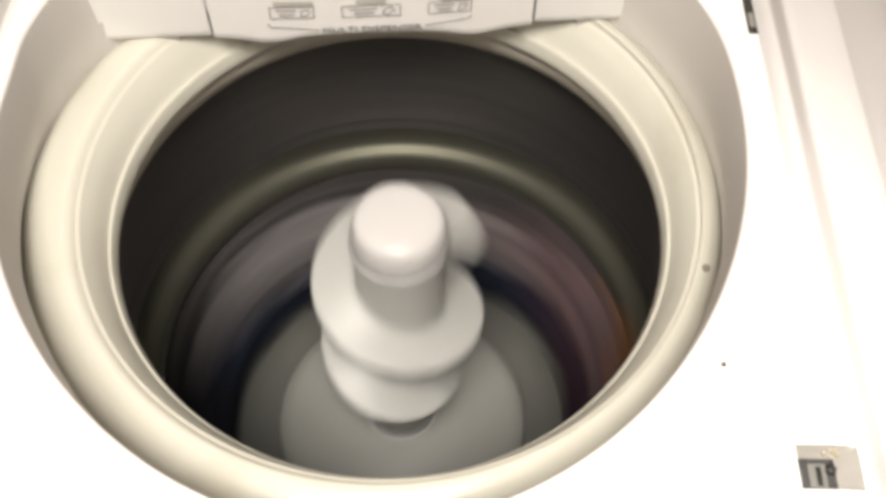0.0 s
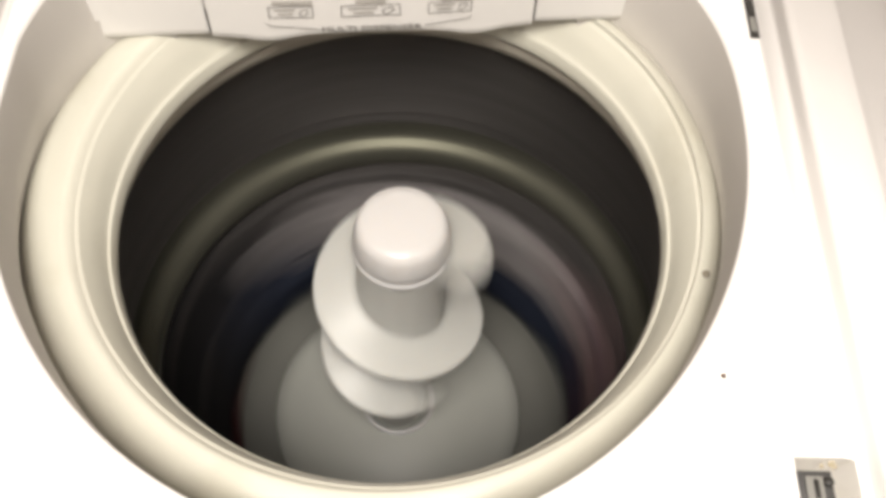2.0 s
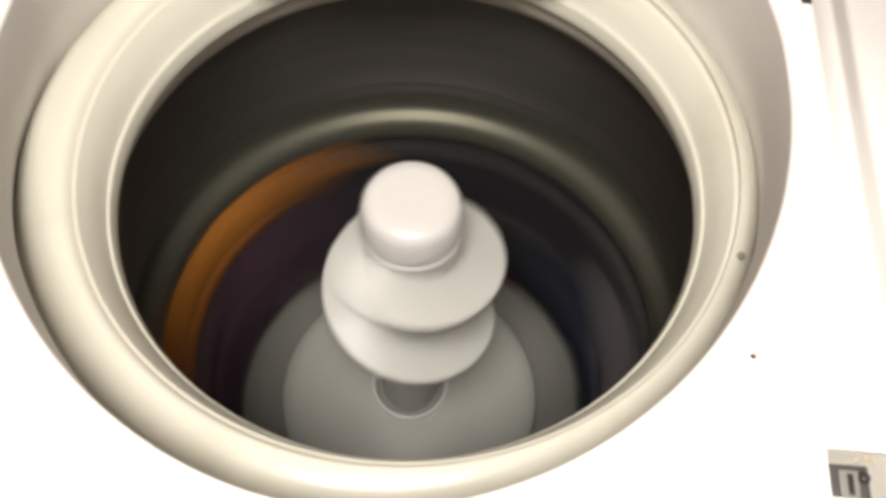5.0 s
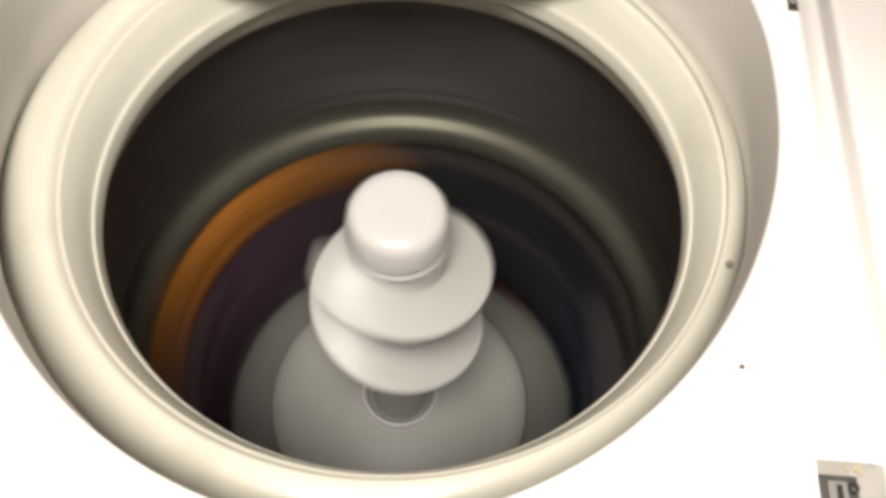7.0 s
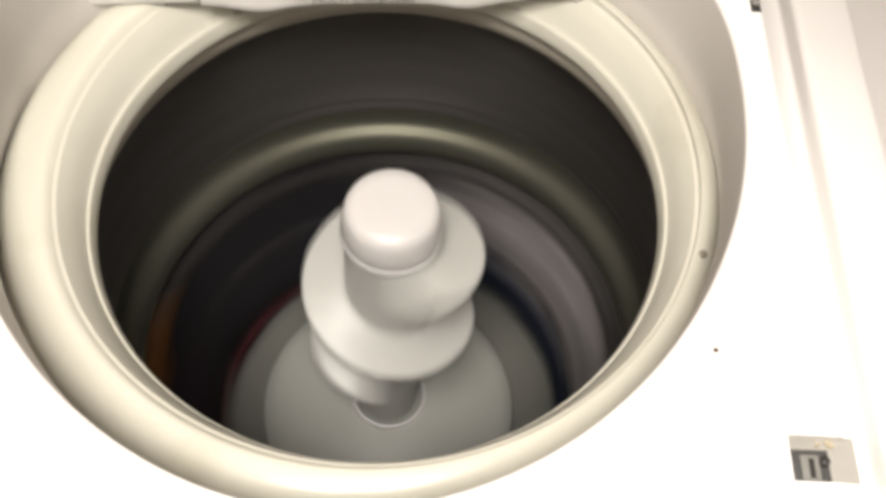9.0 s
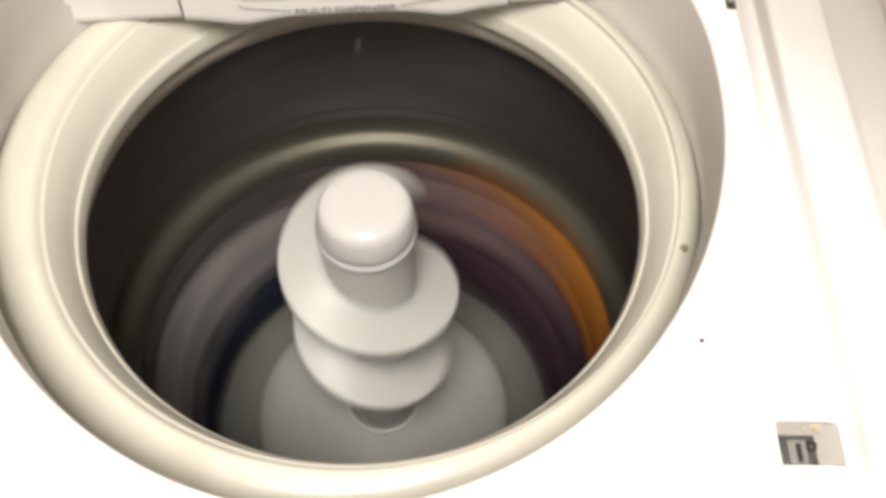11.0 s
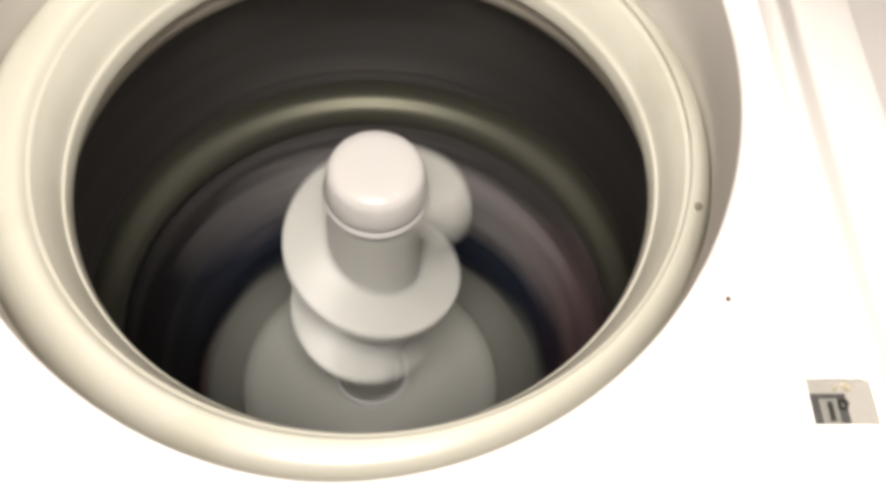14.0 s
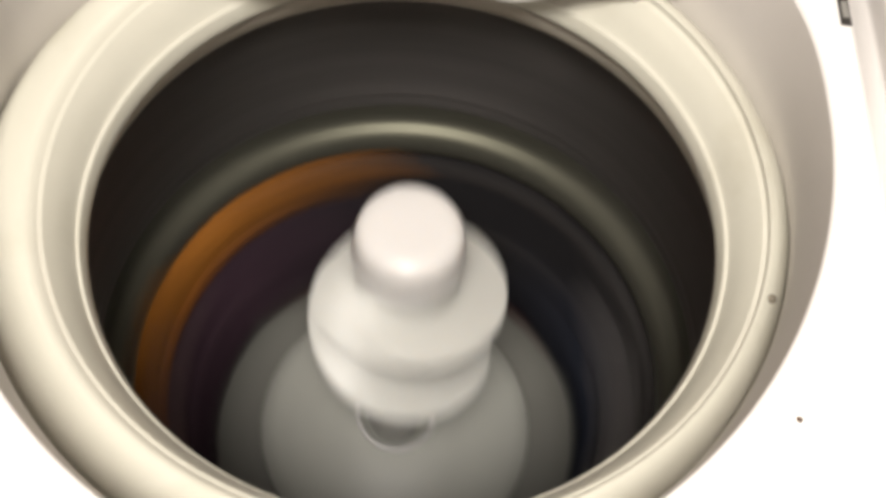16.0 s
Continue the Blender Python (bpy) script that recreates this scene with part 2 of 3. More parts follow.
def build_deck():
    bm = bmesh.new()
    n = 192
    rect = (-0.2788, 0.2698, -0.36, 0.27)
    rings = []
    for k, (grow, z, mode) in enumerate(((0, 0, "rect"), (0.0, 0.0, "mid"), (0.0042, 0.0, "hole"), (0.0018, -0.0006, "hole"), (0.0005, -0.0020, "hole"), (0.0, -0.0042, "hole"), (-0.002, -0.045, "hole"), (-0.004, -0.0940, "wall"), (-0.006, -0.1100, "wall"))):
        ring = []
        for i in range(n):
            a = 2 * math.pi * i / n
            hx, hy = hole_edge(a, grow)
            if mode in ("rect", "mid"):
                c, s = math.cos(a), math.sin(a)
                x0, x1, y0, y1 = rect
                lims = [((x1 - HOLE[0]) / c if c > 0 else (x0 - HOLE[0]) / c) if abs(c) > 1e-6 else 9, ((y1 - HOLE[1]) / s if s > 0 else (y0 - HOLE[1]) / s) if abs(s) > 1e-6 else 9]
                d = min(lims)
                rx, ry = HOLE[0] + c * d, HOLE[1] + s * d
                if mode == "mid":
                    hx, hy = hole_edge(a, 0.012)
                    ring.append(bm.verts.new((hx, hy, 0.0)))
                else:
                    ring.append(bm.verts.new((rx, ry, 0.0)))
            elif mode == "wall":
                # the skirt under the opening draws in to a plain circle
                cx, cy = RING_OUT[0] + (RING_OUT[2] + 0.0005) * math.cos(a), RING_OUT[1] + (RING_OUT[2] + 0.0005) * math.sin(a)
                back = panel_line(cx)
                ring.append(bm.verts.new((cx, min(cy, back), z if cy < back or math.hypot(cx, back) > 0.2365 else -0.066)))
            else:
                ring.append(bm.verts.new((hx, hy, z)))
        rings.append(ring)
    cut = 5
    low = bmesh.new()
    under = [[low.verts.new(v.co) for v in ring] for ring in rings[cut:]]
    for mesh, loops in ((bm, rings[:cut + 1]), (low, under)):
        for a, b in zip(loops, loops[1:]):
            for i in range(n):
                j = (i + 1) % n
                mesh.faces.new((a[i], a[j], b[j], b[i]))
    for ring in rings[cut + 1:]:
        for v in ring:
            bm.verts.remove(v)
    cut_pit(bm, ((LOCK[0], 0), (LOCK[2], 1), (LOCK[3], 1)))
    part("top_deck", bm, ENAMEL, washer, "glossy white enamelled deck with round opening")
    part("opening_skirt", low, SHROUD, washer, "white plastic skirt of the opening, greyed for shade")


RING_OUT = (-0.0120, 0.0045, 0.2655)
build_deck()


def prof_end(sx):
    return 0.270 if sx > 0 else 0.279


def build_cabinet():
    bm = bmesh.new()
    for b in ((-0.394, -0.386, -0.36, 0.30, -1.00, -0.061), (0.386, 0.394, -0.36, 0.30, -1.00, -0.061),
              (-0.386, 0.386, -0.36, -0.352, -1.00, -0.061), (-0.386, 0.386, 0.292, 0.30, -1.00, -0.061)):
        box(*b, bm=bm)
    part("cabinet", bm, ENAMEL, washer, smooth=False)
    for sx in (1, -1):
        # rounded raised rail along each side of the deck
        first = [(0.270, 0.0002), (0.2725, -0.0008), (0.277, -0.0022), (0.2825, -0.0025), (0.2843, -0.0018)] if sx > 0 else [(0.279, 0.0002), (0.2815, -0.0018), (0.2843, -0.0018)]
        prof = first + [(0.2852, 0.0005), (0.2862, 0.0055), (0.2870, 0.0105), (0.2878, 0.0128), (0.2895, 0.0142), (0.294, 0.0148), (0.308, 0.0150), (0.3235, 0.0147), (0.3262, 0.0138), (0.3285, 0.0122), (0.335, 0.0090), (0.352, 0.0015), (0.370, -0.0065), (0.386, -0.0150), (0.3915, -0.0205), (0.394, -0.029), (0.394, -0.06), (prof_end(sx), -0.06)]
        rail = extrude_profile([(sx * x, z) for x, z in prof], -0.362, 0.302)
        if sx > 0:
            cut_pit(rail, ((LOCK[1], 0), (LOCK[2], 1), (LOCK[3], 1)))
        part("side_rail", rail, ENAMEL, washer)
    for sx in (1, -1):
        for y in (-0.31, 0.25):
            part("foot", lathe([(0, -1.022), (0.022, -1.022), (0.022, -1.006), (0.012, -1.0), (0, -1.0)], 20, (sx * 0.29, y)), BLACK_PLASTIC, washer)
    part("back_shelf", box(-0.284, 0.284, 0.2705, 0.30, -0.03, 0.0), ENAMEL, washer, smooth=False)


build_cabinet()


def build_tub():
    cx, cy, ro = RING_OUT
    gx, gy = 0.0, 0.0055
    # the tub's cover ring: rolled shoulder, groove, broad inner slope and rolled lip
    prof = [(ro + 0.006, -0.1050, 1), (ro + 0.003, -0.0970, 1), (ro, -0.0908, 1), (ro - 0.0045, -0.0855, 1), (ro - 0.0095, -0.0815, 1), (ro - 0.0140, -0.0792, .93), (0.2440, -0.0779, .83), (0.2412, -0.0777, .75), (0.2395, -0.0782, .70), (0.2380, -0.0802, .65), (0.2368, -0.0830, .6), (0.2360, -0.0842, .6), (0.2345, -0.0842, .6), (0.2332, -0.0862, .58),
            (0.2290, -0.0920, .4), (0.2250, -0.0995, .3), (0.2212, -0.1080, .15), (0.2195, -0.1122, .05), (0.2188, -0.1132, 0), (0.2180, -0.1130, 0), (0.2168, -0.1165, 0), (0.2155, -0.1235, 0), (0.2150, -0.1285, 0), (0.2165, -0.132, 0), (0.222, -0.132, 0), (0.232, -0.125, 0)]
    bm = bmesh.new()
    n = 144
    rings = []
    for r, z, w in prof:
        k = max(0.0, w - 0.6) / 0.4
        x0, y0 = (gx + (cx - gx) * k, gy + (cy - gy) * k) if k else (gx * w / 0.6, gy * w / 0.6)
        rings.append([bm.verts.new((x0 + r * math.cos(2 * math.pi * i / n), y0 + r * math.sin(2 * math.pi * i / n), z)) for i in range(n)])
    for a, b in zip(rings, rings[1:]):
        for i in range(n):
            j = (i + 1) % n
            bm.faces.new((a[i], a[j], b[j], b[i]))
    ring = part("tub_ring", bm, CREAM, washer, "aged cream plastic tub cover ring")
    part("screw", lathe([(0, 0.0022), (0.0020, 0.0014), (0.0028, 0.0006), (0.0030, -0.001)], 16, (0, 0)), SCREW_METAL, ring, "small dull screw head").location = (0.2318, -0.0690, -0.0785)
    scuff = part("scuff", lathe([(0, 0.0004), (0.003, 0.0002), (0.0055, -0.001)], 14), SMUDGE, ring, "brownish scuff mark")
    scuff.location = (-0.2325, 0.0965, -0.0812)
    scuff.scale, scuff.rotation_euler = (1.0, 0.42, 0.6), (0, 0.35, 2.7)
    return ring


tub_ring = build_tub()


def build_basket():
    basket = new("basket")
    basket.parent = washer
    basket["label"] = "spinning steel wash basket"
    part("balance_ring", lathe([(0.2265, -0.129), (0.2255, -0.135), (0.2265, -0.150), (0.2285, -0.161), (0.234, -0.164), (0.248, -0.160)], 96), BALANCE, basket, "grey plastic balance ring")
    part("shell", lathe([(0.2475, -0.158), (0.2535, -0.175), (0.2555, -0.20), (0.2575, -0.285), (0.2577, -0.314), (0.2570, -0.3165), (0.2571, -0.3190), (0.2578, -0.3220), (0.2579, -0.3270), (0.2572, -0.3300), (0.2572, -0.3330), (0.2579, -0.3370)], 96), STEEL, basket, "dark brushed steel wall")
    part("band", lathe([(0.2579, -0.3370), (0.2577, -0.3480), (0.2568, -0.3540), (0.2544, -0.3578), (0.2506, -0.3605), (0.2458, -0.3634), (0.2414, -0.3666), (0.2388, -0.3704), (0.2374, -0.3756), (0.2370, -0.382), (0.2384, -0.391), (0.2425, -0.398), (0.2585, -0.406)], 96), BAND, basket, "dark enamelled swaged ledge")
    part("lower_shell", lathe([(0.2585, -0.406), (0.2585, -0.55), (0.248, -0.575), (0.225, -0.583)], 96), STEEL, basket)
    part("basket_floor", lathe([(0.225, -0.583), (0.205, -0.582), (0.192, -0.575), (0.170, -0.573), (0.05, -0.57), (0.0, -0.57)], 96), FLOOR_STEEL, basket, "dull grey basket floor")
    return basket


basket = build_basket()


def build_agitator():
    ag = new("agitator")
    ag.parent = washer
    ag["label"] = "white plastic agitator with spiral vane"
    cap = part("cap", lathe([(0, -0.1275), (0.014, -0.1276), (0.025, -0.1281), (0.0320, -0.1296), (0.0362, -0.1328), (0.0385, -0.1385), (0.0402, -0.1490), (0.0412, -0.1570), (0.0410, -0.1600), (0.0394, -0.1612), (0.0390, -0.1640), (0.0408, -0.1652), (0.0420, -0.1675), (0.0416, -0.1702), (0.0396, -0.1716), (0.0390, -0.1760)], 64), CAP, ag, "smooth domed cap with a grooved rim")
    part("column", lathe([(0.0388, -0.172), (0.0400, -0.20), (0.0410, -0.30), (0.0390, -0.36), (0.0355, -0.42), (0.031, -0.47), (0.029, -0.535)], 48), AGITATOR, ag)
    # the spiral vane: a broad shelf that winds down round the column
    bm = bmesh.new()
    turns, n = 1.92, 132
    start = 52.0
    rows = []
    for k in range(n + 1):
        u = k / n
        a = radians(start + 360 * turns * u)
        z = -0.164 - 0.116 * turns * u
        grow = min(1.0, 0.40 + u * 16) * min(1.0, 0.30 + (1 - u) * 6)
        r1 = 0.038 + 0.041 * math.sqrt(grow)
        z -= 0.0045
        sec = [(0.036, z + 0.0075), (0.0415, z + 0.0025), (0.046, z + 0.0005), (r1 - 0.0035, z - 0.0025), (r1 - 0.0008, z - 0.0035), (r1, z - 0.0058), (r1 - 0.0002, z - 0.0115), (r1 - 0.0018, z - 0.0132), (r1 - 0.006, z - 0.0138), (0.050, z - 0.0165), (0.036, z - 0.028)]
        rows.append([bm.verts.new((r * math.cos(a), r * math.sin(a), zz)) for r, zz in sec])
    m = 11
    for a, b in zip(rows, rows[1:]):
        for i in range(m):
            bm.faces.new((a[i], a[(i + 1) % m], b[(i + 1) % m], b[i]))
    bm.faces.new(rows[0])
    bm.faces.new(rows[-1])
    auger = part("auger", bm, AGITATOR, ag, "spiral auger vane")
    part("collar", lathe([(0.0370, -0.5240), (0.0374, -0.5165), (0.0384, -0.5145), (0.0402, -0.5143), (0.0414, -0.5165), (0.0420, -0.5230)], 64), CAP, ag, "thin white collar round the foot")
    part("skirt", lathe([(0.024, -0.531), (0.0370, -0.5255), (0.0375, -0.5215), (0.0425, -0.5212), (0.060, -0.5242), (0.095, -0.532), (0.125, -0.542), (0.1404, -0.5465), (0.1418, -0.549), (0.1414, -0.560), (0.137, -0.568)], 96), SKIRT, ag, "grey-white flared skirt")
    return ag, auger, cap


agitator, auger, cap = build_agitator()


# ---- dispenser front, slot, switch and small marks on the deck ----
def text_part(body, size, material, parent, m, name="lettering"):
    cu = bpy.data.curves.new(name, "FONT")
    cu.body, cu.size, cu.align_x, cu.align_y = body, size, "CENTER", "CENTER"
    cu.extrude = 0.0002
    tmp = bpy.data.objects.new("tmp", cu)
    scene.collection.objects.link(tmp)
    dg = bpy.context.evaluated_depsgraph_get()
    me = bpy.data.meshes.new_from_object(tmp.evaluated_get(dg))
    bpy.data.objects.remove(tmp)
    me.materials.clear()
    me.materials.append(material)
    ob = new(name, me)
    ob.parent = parent
    ob.matrix_local = m
    return ob


PANEL_Y, PANEL_Z = 0.1575, -0.078     # its own space: turned a little against the deck


PANEL_TURN = 4.9


def panel_front(x):
    """How far the dispenser's bowed front stands before the plain panel, and how low its lower edge hangs."""
    u = (x + 0.006) / 0.1335
    bow = max(0.0, 1 - u * u)
    low = -0.005 * math.exp(-((abs(x + 0.008) - 0.086) / 0.022) ** 2) + 0.004 * max(0.0, 1 - (abs(x + 0.008) / 0.075) ** 2)
    return bow * 0.005, low


def build_dispenser():
    def sheet(x0, x1, n, off, zt):
        bm = bmesh.new()
        f, k = [], []
        for i in range(n + 1):
            x = x0 + (x1 - x0) * i / n
            b, lo = panel_front(x) if off else (0.0, 0.0)
            col = []
            for j, z in enumerate((PANEL_Z + lo, PANEL_Z + lo + 0.002, PANEL_Z + lo + 0.008, PANEL_Z + 0.03, zt)):
                y = PANEL_Y - off - b + (z - PANEL_Z) * 0.02 + (0.002 if j == 0 else 0)
                col.append(bm.verts.new((x, y, z)))
            back = bm.verts.new((x, PANEL_Y + 0.02, PANEL_Z + lo))
            f.append([back] + col)
        for a, b in zip(f, f[1:]):
            for p, q, r, s in zip(a, a[1:], b, b[1:]):
                bm.faces.new((p, r, s, q))
        return bm
    body = part("dispenser_panel", sheet(-0.1390, 0.1262, 40, 0.003, 0.02), WHITE_PLASTIC, washer, "white plastic dispenser front with grey print")
    part("back_panel", sheet(-0.2310, -0.1416, 10, 0.0, 0.02), WHITE_PLASTIC, washer)
    part("back_panel", sheet(0.1288, 0.2030, 10, 0.0, 0.02), WHITE_PLASTIC, washer)
    part("panel_gap", box(-0.1415, -0.1391, PANEL_Y + 0.004, PANEL_Y + 0.012, PANEL_Z, 0.012), BLACK_PLASTIC, washer, smooth=False)
    part("panel_gap", box(0.1263, 0.1287, PANEL_Y + 0.004, PANEL_Y + 0.012, PANEL_Z, 0.012), BLACK_PLASTIC, washer, smooth=False)

    def on(x, up):
        b, lo = panel_front(x)
        z = PANEL_Z + 0.0075 + up
        return Matrix.Translation((x, PANEL_Y - 0.003 - b + (z - PANEL_Z) * 0.02 - 0.0020, z)) @ Euler((radians(88.8), 0, 0)).to_matrix().to_4x4()
    text_part("MULTI DISPENSER", 0.0080, INK, body, on(-0.008, 0.0042) @ Matrix.Diagonal((1.30, 1.0, 1.0, 1.0)))

    def strip(pts, w=0.00045, name="printed_line"):
        bm = bmesh.new()
        for (xa, ua), (xb, ub) in zip(pts, pts[1:]):
            pa, pb = on(xa, ua).translation, on(xb, ub).translation
            d = (pb - pa).normalized()
            s = Vector((0, -0.02, -1)).cross(Vector((0, 1, 0))).normalized()
            up = Vector((-d.z, 0, d.x)) * w
            vs = [bm.verts.new(p) for p in (pa + up, pb + up, pb - up, pa - up)]
            bm.faces.new(vs)
        return part(name, bm, PALE_INK if name == "print_bar" else INK, body, smooth=False)
    strip([(-0.093, 0.0120), (-0.090, 0.0085), (-0.052, 0.0045)])
    strip([(0.036, 0.0050), (0.071, 0.0095), (0.074, 0.0130)])
    for x, w in ((-0.072, 0.0175), (-0.008, 0.0235), (0.056, 0.0175)):
        u0, u1 = 0.0180, 0.0300
        strip([(x - w, u0), (x + w, u0), (x + w, u1), (x - w, u1), (x - w, u0)], 0.0004, "pictogram_frame")
        strip([(x - w * 0.75, 0.0265), (x + w * 0.2, 0.0265)], 0.0009, "print_bar")
        strip([(x - w * 0.6, 0.0220), (x + w * 0.1, 0.0220)], 0.0009, "print_bar")
        strip([(x + w * .4, 0.0205), (x + w * .55, 0.0195), (x + w * .8, 0.0235), (x + w * .75, 0.0275), (x + w * .45, 0.0255), (x + w * .4, 0.0205)], 0.0004, "pictogram")
    for x, w in ((-0.07, 0.016), (-0.008, 0.012), (0.062, 0.014)):
        strip([(x - w, 0.0340), (x + w, 0.0340)], 0.0022, "print_bar")


build_dispenser()
for o in washer.children:
    if o.name.startswith(("dispenser_panel", "back_panel", "panel_gap")):
        o.matrix_local = Matrix.Translation((0, 0.0015, 0)) @ Matrix.Rotation(radians(PANEL_TURN), 4, "Z")


def build_deck_details():
    # lid lock: a pale pit through the deck, its dark switch on the bottom
    x0, x1, y0, y1, deep = LOCK
    lock = new("lid_lock")
    lock.parent = washer
    lock["label"] = "pale lid lock pit with a dark switch"
    # the pit's walls slope in at the back and on the rail's side
    xb, yb = 0.2655, -0.2358
    top, low = ((x0, y0), (x1, y0), (x1, y1), (x0, y1)), ((x0 + 0.0004, y0 + 0.0004), (xb, y0 + 0.0004), (xb, yb), (x0 + 0.0004, yb))
    rims = ((-0.0004, -0.0026, -0.0026, -0.0004), (-deep,) * 4)
    for i in range(4):
        j = (i + 1) % 4
        bm = bmesh.new()
        bm.faces.new([bm.verts.new(p) for p in ((*top[i], rims[0][i]), (*top[j], rims[0][j]), (*low[j], -deep), (*low[i], -deep))])
        bmesh.ops.solidify(bm, geom=bm.faces[:], thickness=0.0006)
        part("pit_wall", bm, OFF_WHITE, lock, smooth=False)
    part("pit_floor", box(x0, xb + 0.0005, y0, yb + 0.0005, -deep - 0.002, -deep), OFF_WHITE, lock, smooth=False)
    zf = -deep
    bezel = part("bezel", box(x0 + 0.0008, xb - 0.0004, y0 + 0.0008, yb - 0.0004, zf + 0.0004, zf + 0.0022, 0.0004), GREY_METAL, lock, "dark grey metal bezel")
    part("latch_plate", box(0.2490, 0.2592, y0 + 0.002, -0.2395, zf + 0.0023, zf + 0.0036, 0.0003), SWITCH_GREY, bezel, "light grey latch plate")
    part("latch_slot", box(0.2532, 0.2562, y0 + 0.003, -0.2415, zf + 0.0037, zf + 0.0042, 0.0002), BLACK_PLASTIC, bezel)
    part("latch_post", lathe([(0, zf + 0.0055), (0.0022, zf + 0.0053), (0.0030, zf + 0.0042), (0.0032, zf + 0.0023)], 18, (0.2622, -0.2428)), BLACK_PLASTIC, bezel, "round black latch post")
    lie = math.atan2(deep - 0.0026, y1 - yb)
    for gx, k, gr in ((0.2655, 0.35, 0.0024), (0.2600, 0.55, 0.0016), (0.2675, 0.6, 0.0017)):
        mark = part("grease_mark", lathe([(0, 0.0006), (gr * 0.6, 0.0005), (gr, 0.0001)], 12), STAIN, lock)
        mark.location, mark.rotation_euler = (gx, y1 + (yb - y1) * k, -0.0024 - (deep - 0.0026) * k), (lie, 0, 0)
    hx, hy = 0.2668, 0.087
    slot = part("hinge_slot", box(hx - 0.0035, hx + 0.0035, hy, hy + 0.055, 0.0004, 0.0010, 0.0003), BLACK_PLASTIC, washer, "dark hinge slot in the deck")
    part("hinge_clip", box(hx - 0.002, hx + 0.0022, hy + 0.006, hy + 0.020, 0.0011, 0.0020, 0.0003), SWITCH_GREY, slot)
    part("rust_fleck", lathe([(0, 0.0010), (0.0013, 0.0008), (0.0017, 0.0001)], 9), RUST, washer, "tiny rust-brown fleck").location = (0.2086, -0.1806, 0.0)
    part("rail_scuff", lathe([(0, 0.0008), (0.002, 0.0006), (0.003, -0.0004)], 10), STAIN, washer).location = (0.2925, 0.062, 0.0115)


build_deck_details()

# ---- the laundry, pressed to the basket's wall by the spin ----
def wall_radius(z):
    zs = [-0.58, -0.562, -0.505, -0.45, -0.405, -0.37]
    rs = [0.191, 0.195, 0.212, 0.233, 0.244, 0.2462]
    return float(np.interp(z, zs, rs))


def cloth_mesh(a0, a1, z0, z1, lift, seed, wander=0.027):
    """Soaked cloth smeared along the basket's wall from angle a0 to a1 and from z0 up to z1."""
    z0, z1 = (-0.382 + (z + 0.372) * 1.10 for z in (z0, z1))
    bm = bmesh.new()
    n, m = max(18, int((a1 - a0) / 2.2)), 12
    front, back = [], []
    for i in range(n + 1):
        u = i / n
        a = radians(a0 + (a1 - a0) * u)
        taper = min(1.0, (min(u, 1 - u) * 5.0 + 0.12)) ** 0.6
        f, b = [], []
        for j in range(m + 1):
            v = j / m
            wob = wander * noise.noise((u * (a1 - a0) * 0.07, seed, v * 1.5)) + 0.006 * noise.noise((u * (a1 - a0) * 0.22, seed + 3, v * 2))
            mid = (z0 + z1) / 2
            z = mid + (v - 0.5) * (z1 - z0) * taper + wob
            edge = 1 - abs(2 * v - 1) ** 4
            fold = 0.006 * noise.noise((a * 7.0, z * 38.0, seed)) + 0.003 * noise.noise((a * 21.0, z * 80.0, seed + 5))
            r = wall_radius(z) - (0.002 + lift + 0.010 * edge * taper) - fold * taper * edge
            f.append(bm.verts.new((r * math.cos(a), r * math.sin(a), z)))
            rb = max(r + 0.001, min(0.2565, wall_radius(z) + 0.006))
            b.append(bm.verts.new((rb * math.cos(a), rb * math.sin(a), z - 0.001)))
        front.append(f)
        back.append(b)
    for g in (front, back):
        for p, q in zip(g, g[1:]):
            for j in range(m):
                bm.faces.new((p[j], p[j + 1], q[j + 1], q[j]))
    for i in range(n):
        for j in (0, m):
            bm.faces.new((front[i][j], front[i + 1][j], back[i + 1][j], back[i][j]))
    for i in (0, n):
        for j in range(m):
            bm.faces.new((front[i][j], front[i][j + 1], back[i][j + 1], back[i][j]))
    return bm


def garment(name, label, material, a0, a1, z0, z1, lift=0.0, seed=0.0, pieces=()):
    """A soaked garment, and the pieces of it that lie over its body: name, label, material, angles, heights, lift."""
    th = thing(name, label, "clothing", "laundry in the basket", at=(0, 0, Z0))
    th.scale = (SIZE, SIZE, SIZE)
    body = part("cloth", cloth_mesh(a0, a1, z0, z1, lift, seed), material, th)
    for k, (nm, lab, m, b0, b1, h0, h1, up) in enumerate(pieces):
        part(nm, cloth_mesh(b0, b1, h0, h1, lift + up, seed + 20 + k, 0.012), m, body, lab)
    return th, body


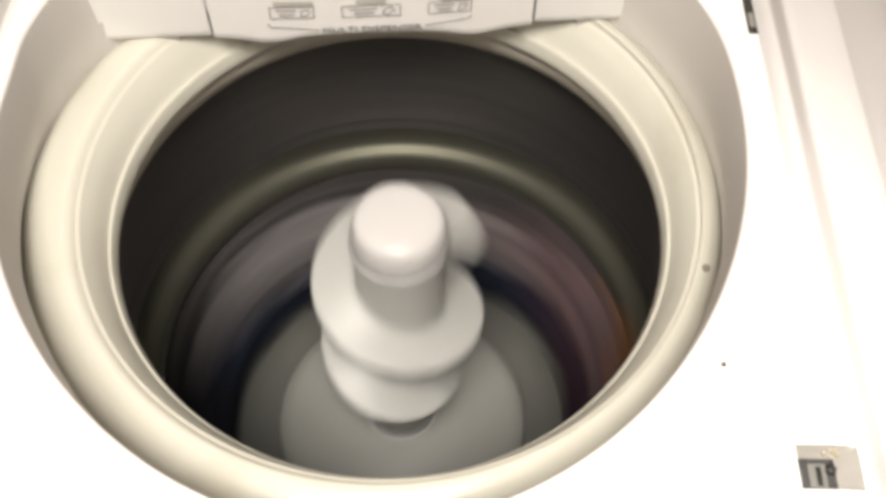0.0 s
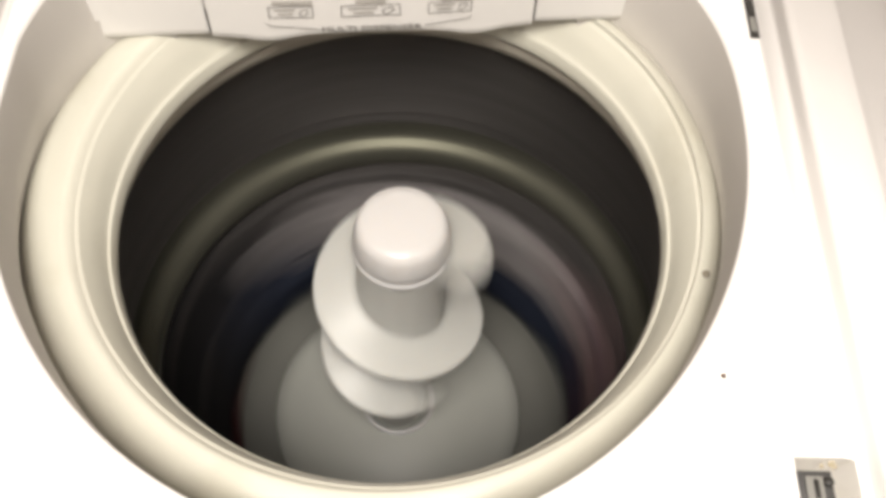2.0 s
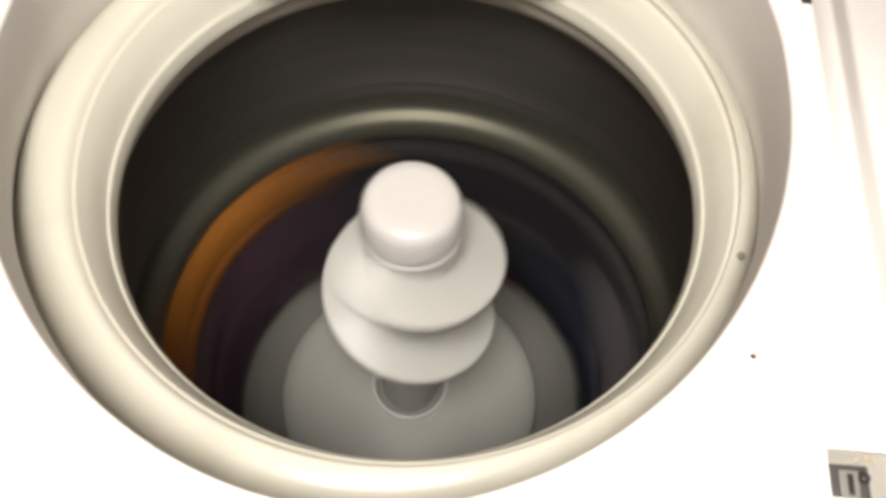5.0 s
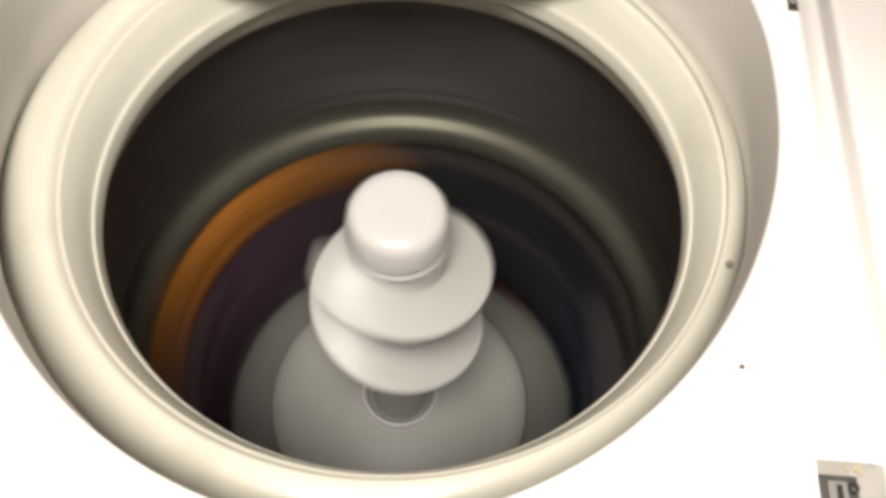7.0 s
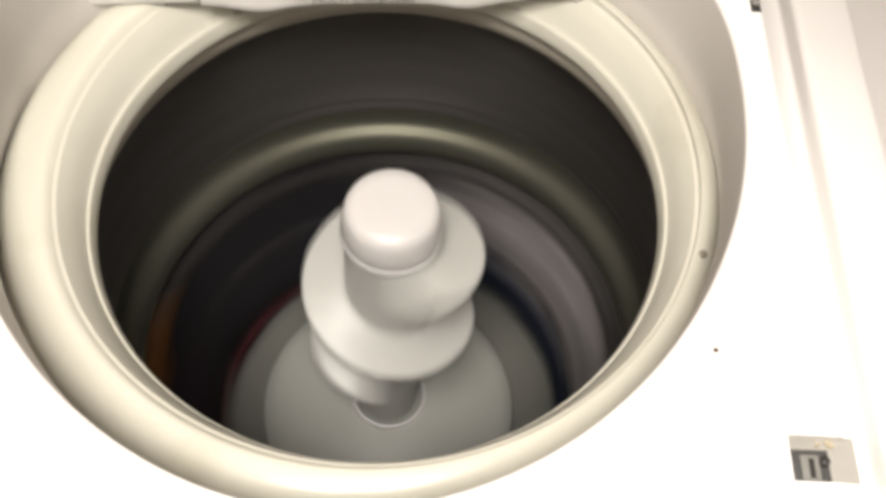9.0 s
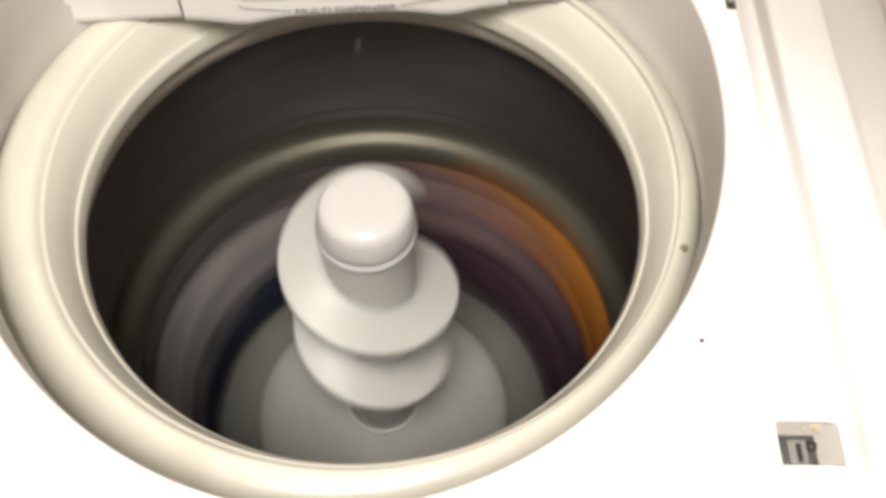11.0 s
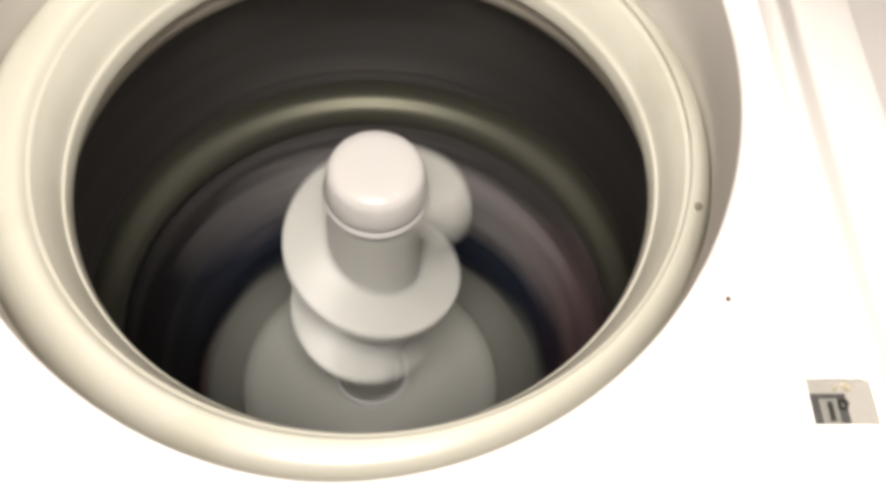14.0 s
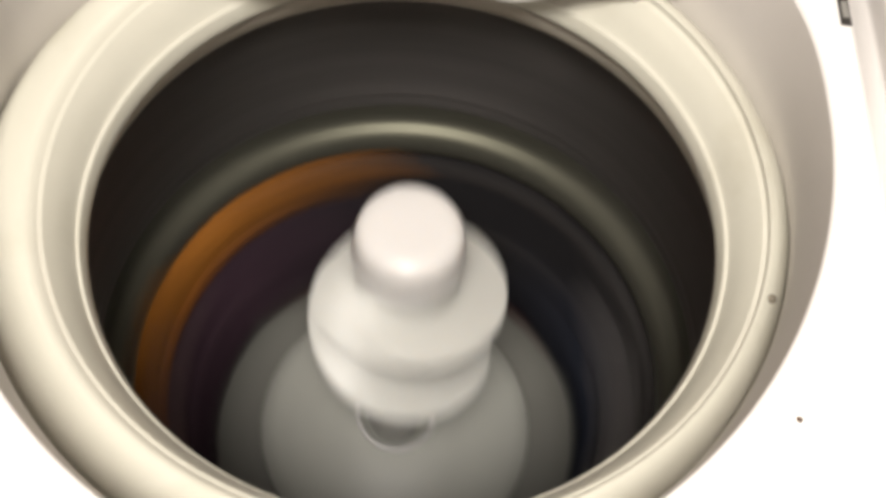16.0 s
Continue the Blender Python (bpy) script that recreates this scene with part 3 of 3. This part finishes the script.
def build_laundry():
    made = []
    made.append(garment("towel", "dark grey soaked towel wrapped round the basket wall", DARK_GREY, 40, 215, -0.440, -0.372, 0.000, 1.0, (("hem", "paler grey towel hem", WORN_GREY, 90, 205, -0.402, -0.386, 0.0015),)))
    made.append(garment("trousers", "black soaked trousers pressed to the basket wall", BLACK, -150, -30, -0.535, -0.372, 0.000, 2.0, (("waistband", "worn charcoal waistband", CHARCOAL, -140, -40, -0.405, -0.388, 0.0015), ("trouser_leg", "charcoal trouser leg lying across", CHARCOAL, -128, -70, -0.470, -0.446, 0.0015))))
    made.append(garment("shirt", "bright orange soaked shirt pressed to the basket wall", ORANGE, -48, 52, -0.432, -0.368, 0.005, 3.0, (("sleeve", "deep orange sleeve", DEEP_ORANGE, -20, 50, -0.428, -0.408, 0.002),)))
    made.append(garment("sweatshirt", "faded mauve soaked sweatshirt pressed to the basket wall", MAUVE, 18, 112, -0.470, -0.392, 0.006, 4.0, (("sleeve", "greyish mauve sleeve", PALE_MAUVE, 30, 104, -0.436, -0.412, 0.0015),)))
    made.append(garment("blouse", "dark purple soaked blouse low on the basket wall", PURPLE, -52, 80, -0.535, -0.425, 0.002, 5.0, (("collar", "dusty purple collar", DUSTY_PURPLE, -20, 60, -0.478, -0.468, 0.0015),)))
    made.append(garment("pullover", "grey knitted soaked pullover pressed to the basket wall", GREY, 96, 208, -0.488, -0.402, 0.006, 6.0, (("sleeve", "paler grey knitted sleeve", PALE_GREY, 104, 186, -0.446, -0.418, 0.0015), ("cuff", "dark ribbed cuff", CHARCOAL, 120, 196, -0.470, -0.462, 0.0015))))
    made.append(garment("jeans", "navy soaked jeans low on the basket wall", NAVY, 70, 262, -0.535, -0.440, 0.000, 7.0, (("trouser_leg", "faded blue trouser leg", FADED_BLUE, 110, 235, -0.500, -0.478, 0.0015),)))
    made.append(garment("sock", "dark red soaked sock at the basket floor", RED, -108, -46, -0.538, -0.526, 0.003, 8.0))
    return made


laundry = build_laundry()


# ---- water that drips from the dispenser into the basket ----
water = bpy.data.materials.new("clear_water")
water.use_nodes = True
for key, value in (("Transmission Weight", 1.0), ("Roughness", 0.03), ("IOR", 1.33)):
    water.node_tree.nodes["Principled BSDF"].inputs[key].default_value = value
DRIPS = ((10.919, -0.0135), (14.906, -0.0143))      # when each drop lets go, and where along the dispenser


def build_drop():
    bm = lathe([(0, 0.0055), (0.0009, 0.0042), (0.0020, 0.0020), (0.0027, -0.0004), (0.0024, -0.0026), (0.0013, -0.0040), (0, -0.0044)], 20)
    for x, z, r in ((0.0016, 0.0088, 0.0015), (-0.0010, -0.0078, 0.0017)):
        bead = bmesh.ops.create_icosphere(bm, subdivisions=2, radius=r)["verts"]
        bmesh.ops.translate(bm, verts=bead, vec=(x, 0, z))
    ob = part("water_drop", bm, water)
    return tagged(ob, "clear drop of water falling from the dispenser", "water drop", "drops from the dispenser")


drops = [build_drop() for _ in DRIPS]


# ---- motion: the basket spins up, about nine to twelve and a half turns a second ----
def spin_angle():
    """The basket's angle at every thirtieth of a second: ten turns a second, less the lag below (in turns)."""
    ts = [0, 1.1, 2.2, 2.6, 3.0, 3.4, 3.8, 4.2, 5.2, 6.3, 6.5, 7.0, 7.5, 8.0, 8.5, 9.0, 9.8, 10.8, 11.0, 11.3, 11.6, 12.0, 12.4, 12.8, 13.2, 13.6, 14.0, 14.5, 14.8, 15.0, 15.2, 15.5, 15.8, 16.0]
    lag = [0, 1.09, 2.21, 2.60, 3.02, 3.43, 3.80, 4.18, 4.98, 5.58, 5.67, 5.84, 5.97, 6.05, 6.08, 6.06, 5.89, 5.51, 5.41, 5.24, 5.06, 4.80, 4.51, 4.20, 3.85, 3.46, 3.06, 2.53, 2.16, 1.92, 1.66, 1.28, 0.88, 0.60]
    fine = np.arange(-0.5, 16.6, 1 / FPS)
    val = np.interp(fine, ts, lag)
    val[fine < 0] = fine[fine < 0] * 1.0
    val[fine > 16] = 0.60 - (fine[fine > 16] - 16) * 1.36
    k = np.hanning(9)
    val = np.convolve(val, k / k.sum(), "same")
    out = []
    for f in range(0, 481):
        t = f / FPS
        out.append((t, float(np.interp(t, fine, val)) * 360 / 1.05 - 44.0 - 120.0 * f))
    return out


SWAY = 0.0014
LEAN, LEAN_AT, TIP = 0.0088, 119.0, (0.0025, -0.004)


def motions():
    # each turning thing is an axle with its part on it; either makes half of the turn
    half = [(t, a / 2) for t, a in spin_angle()]
    for th, cloth in laundry:
        walk(th, [(t, pose(0, 0, Z0, 0, 0, a)) for t, a in half])
        walk(cloth, [(t, pose(0, 0, 0, 0, 0, a)) for t, a in half])
    # the shaft bends a little with the load, so the agitator leans round its foot once a turn
    foot = Vector((0, 0, -0.55))
    lean = []
    for t, a in half:
        w = radians(2 * a + LEAN_AT)
        tip = Vector((LEAN * math.cos(w) + TIP[0], LEAN * math.sin(w) + TIP[1], 0.42))
        tilt = Vector((0, 0, 1)).rotation_difference(tip).to_matrix().to_4x4()
        lean.append((t, Matrix.Translation(foot) @ tilt @ Matrix.Translation(-foot) @ pose(0, 0, 0, 0, 0, a)))
    # the hanging tub swings a little with the load
    walk(tub_ring, [(t, pose(SWAY * math.cos(radians(2 * a + 148)), SWAY * math.sin(radians(2 * a + 148)), 0)) for t, a in half])
    # each drop creeps under the dispenser, hangs there, falls freely and stays on the basket's floor
    for ob, (go, x) in zip(drops, DRIPS):
        top, floor_at, y = Z0 + SIZE * -0.080, Z0 + SIZE * -0.566, SIZE * 0.155
        rows = [(0.0, y + 0.006, top + 0.012), (go - 2.0, y + 0.006, top + 0.012), (go - 1.0, y, top), (math.floor(go * FPS) / FPS, y, top)]
        for f in range(math.floor(go * FPS) + 1, math.floor(go * FPS) + 12):
            rows.append((f / FPS, y, max(floor_at, top - 4.905 * (f / FPS - go) ** 2)))
        rows.append((16.0, y, floor_at))
        walk(ob, [(t, pose(SIZE * x, y, z)) for t, y, z in rows])
    walk(agitator, lean)
    walk(auger, [(t, pose(0, 0, 0, 0, 0, a)) for t, a in half])
    walk(cap, [(t, pose(0, 0, 0, 0, 0, a)) for t, a in half])
    walk(basket, [(t, pose(0, 0, 0, 0, 0, a)) for t, a in half])


motions()
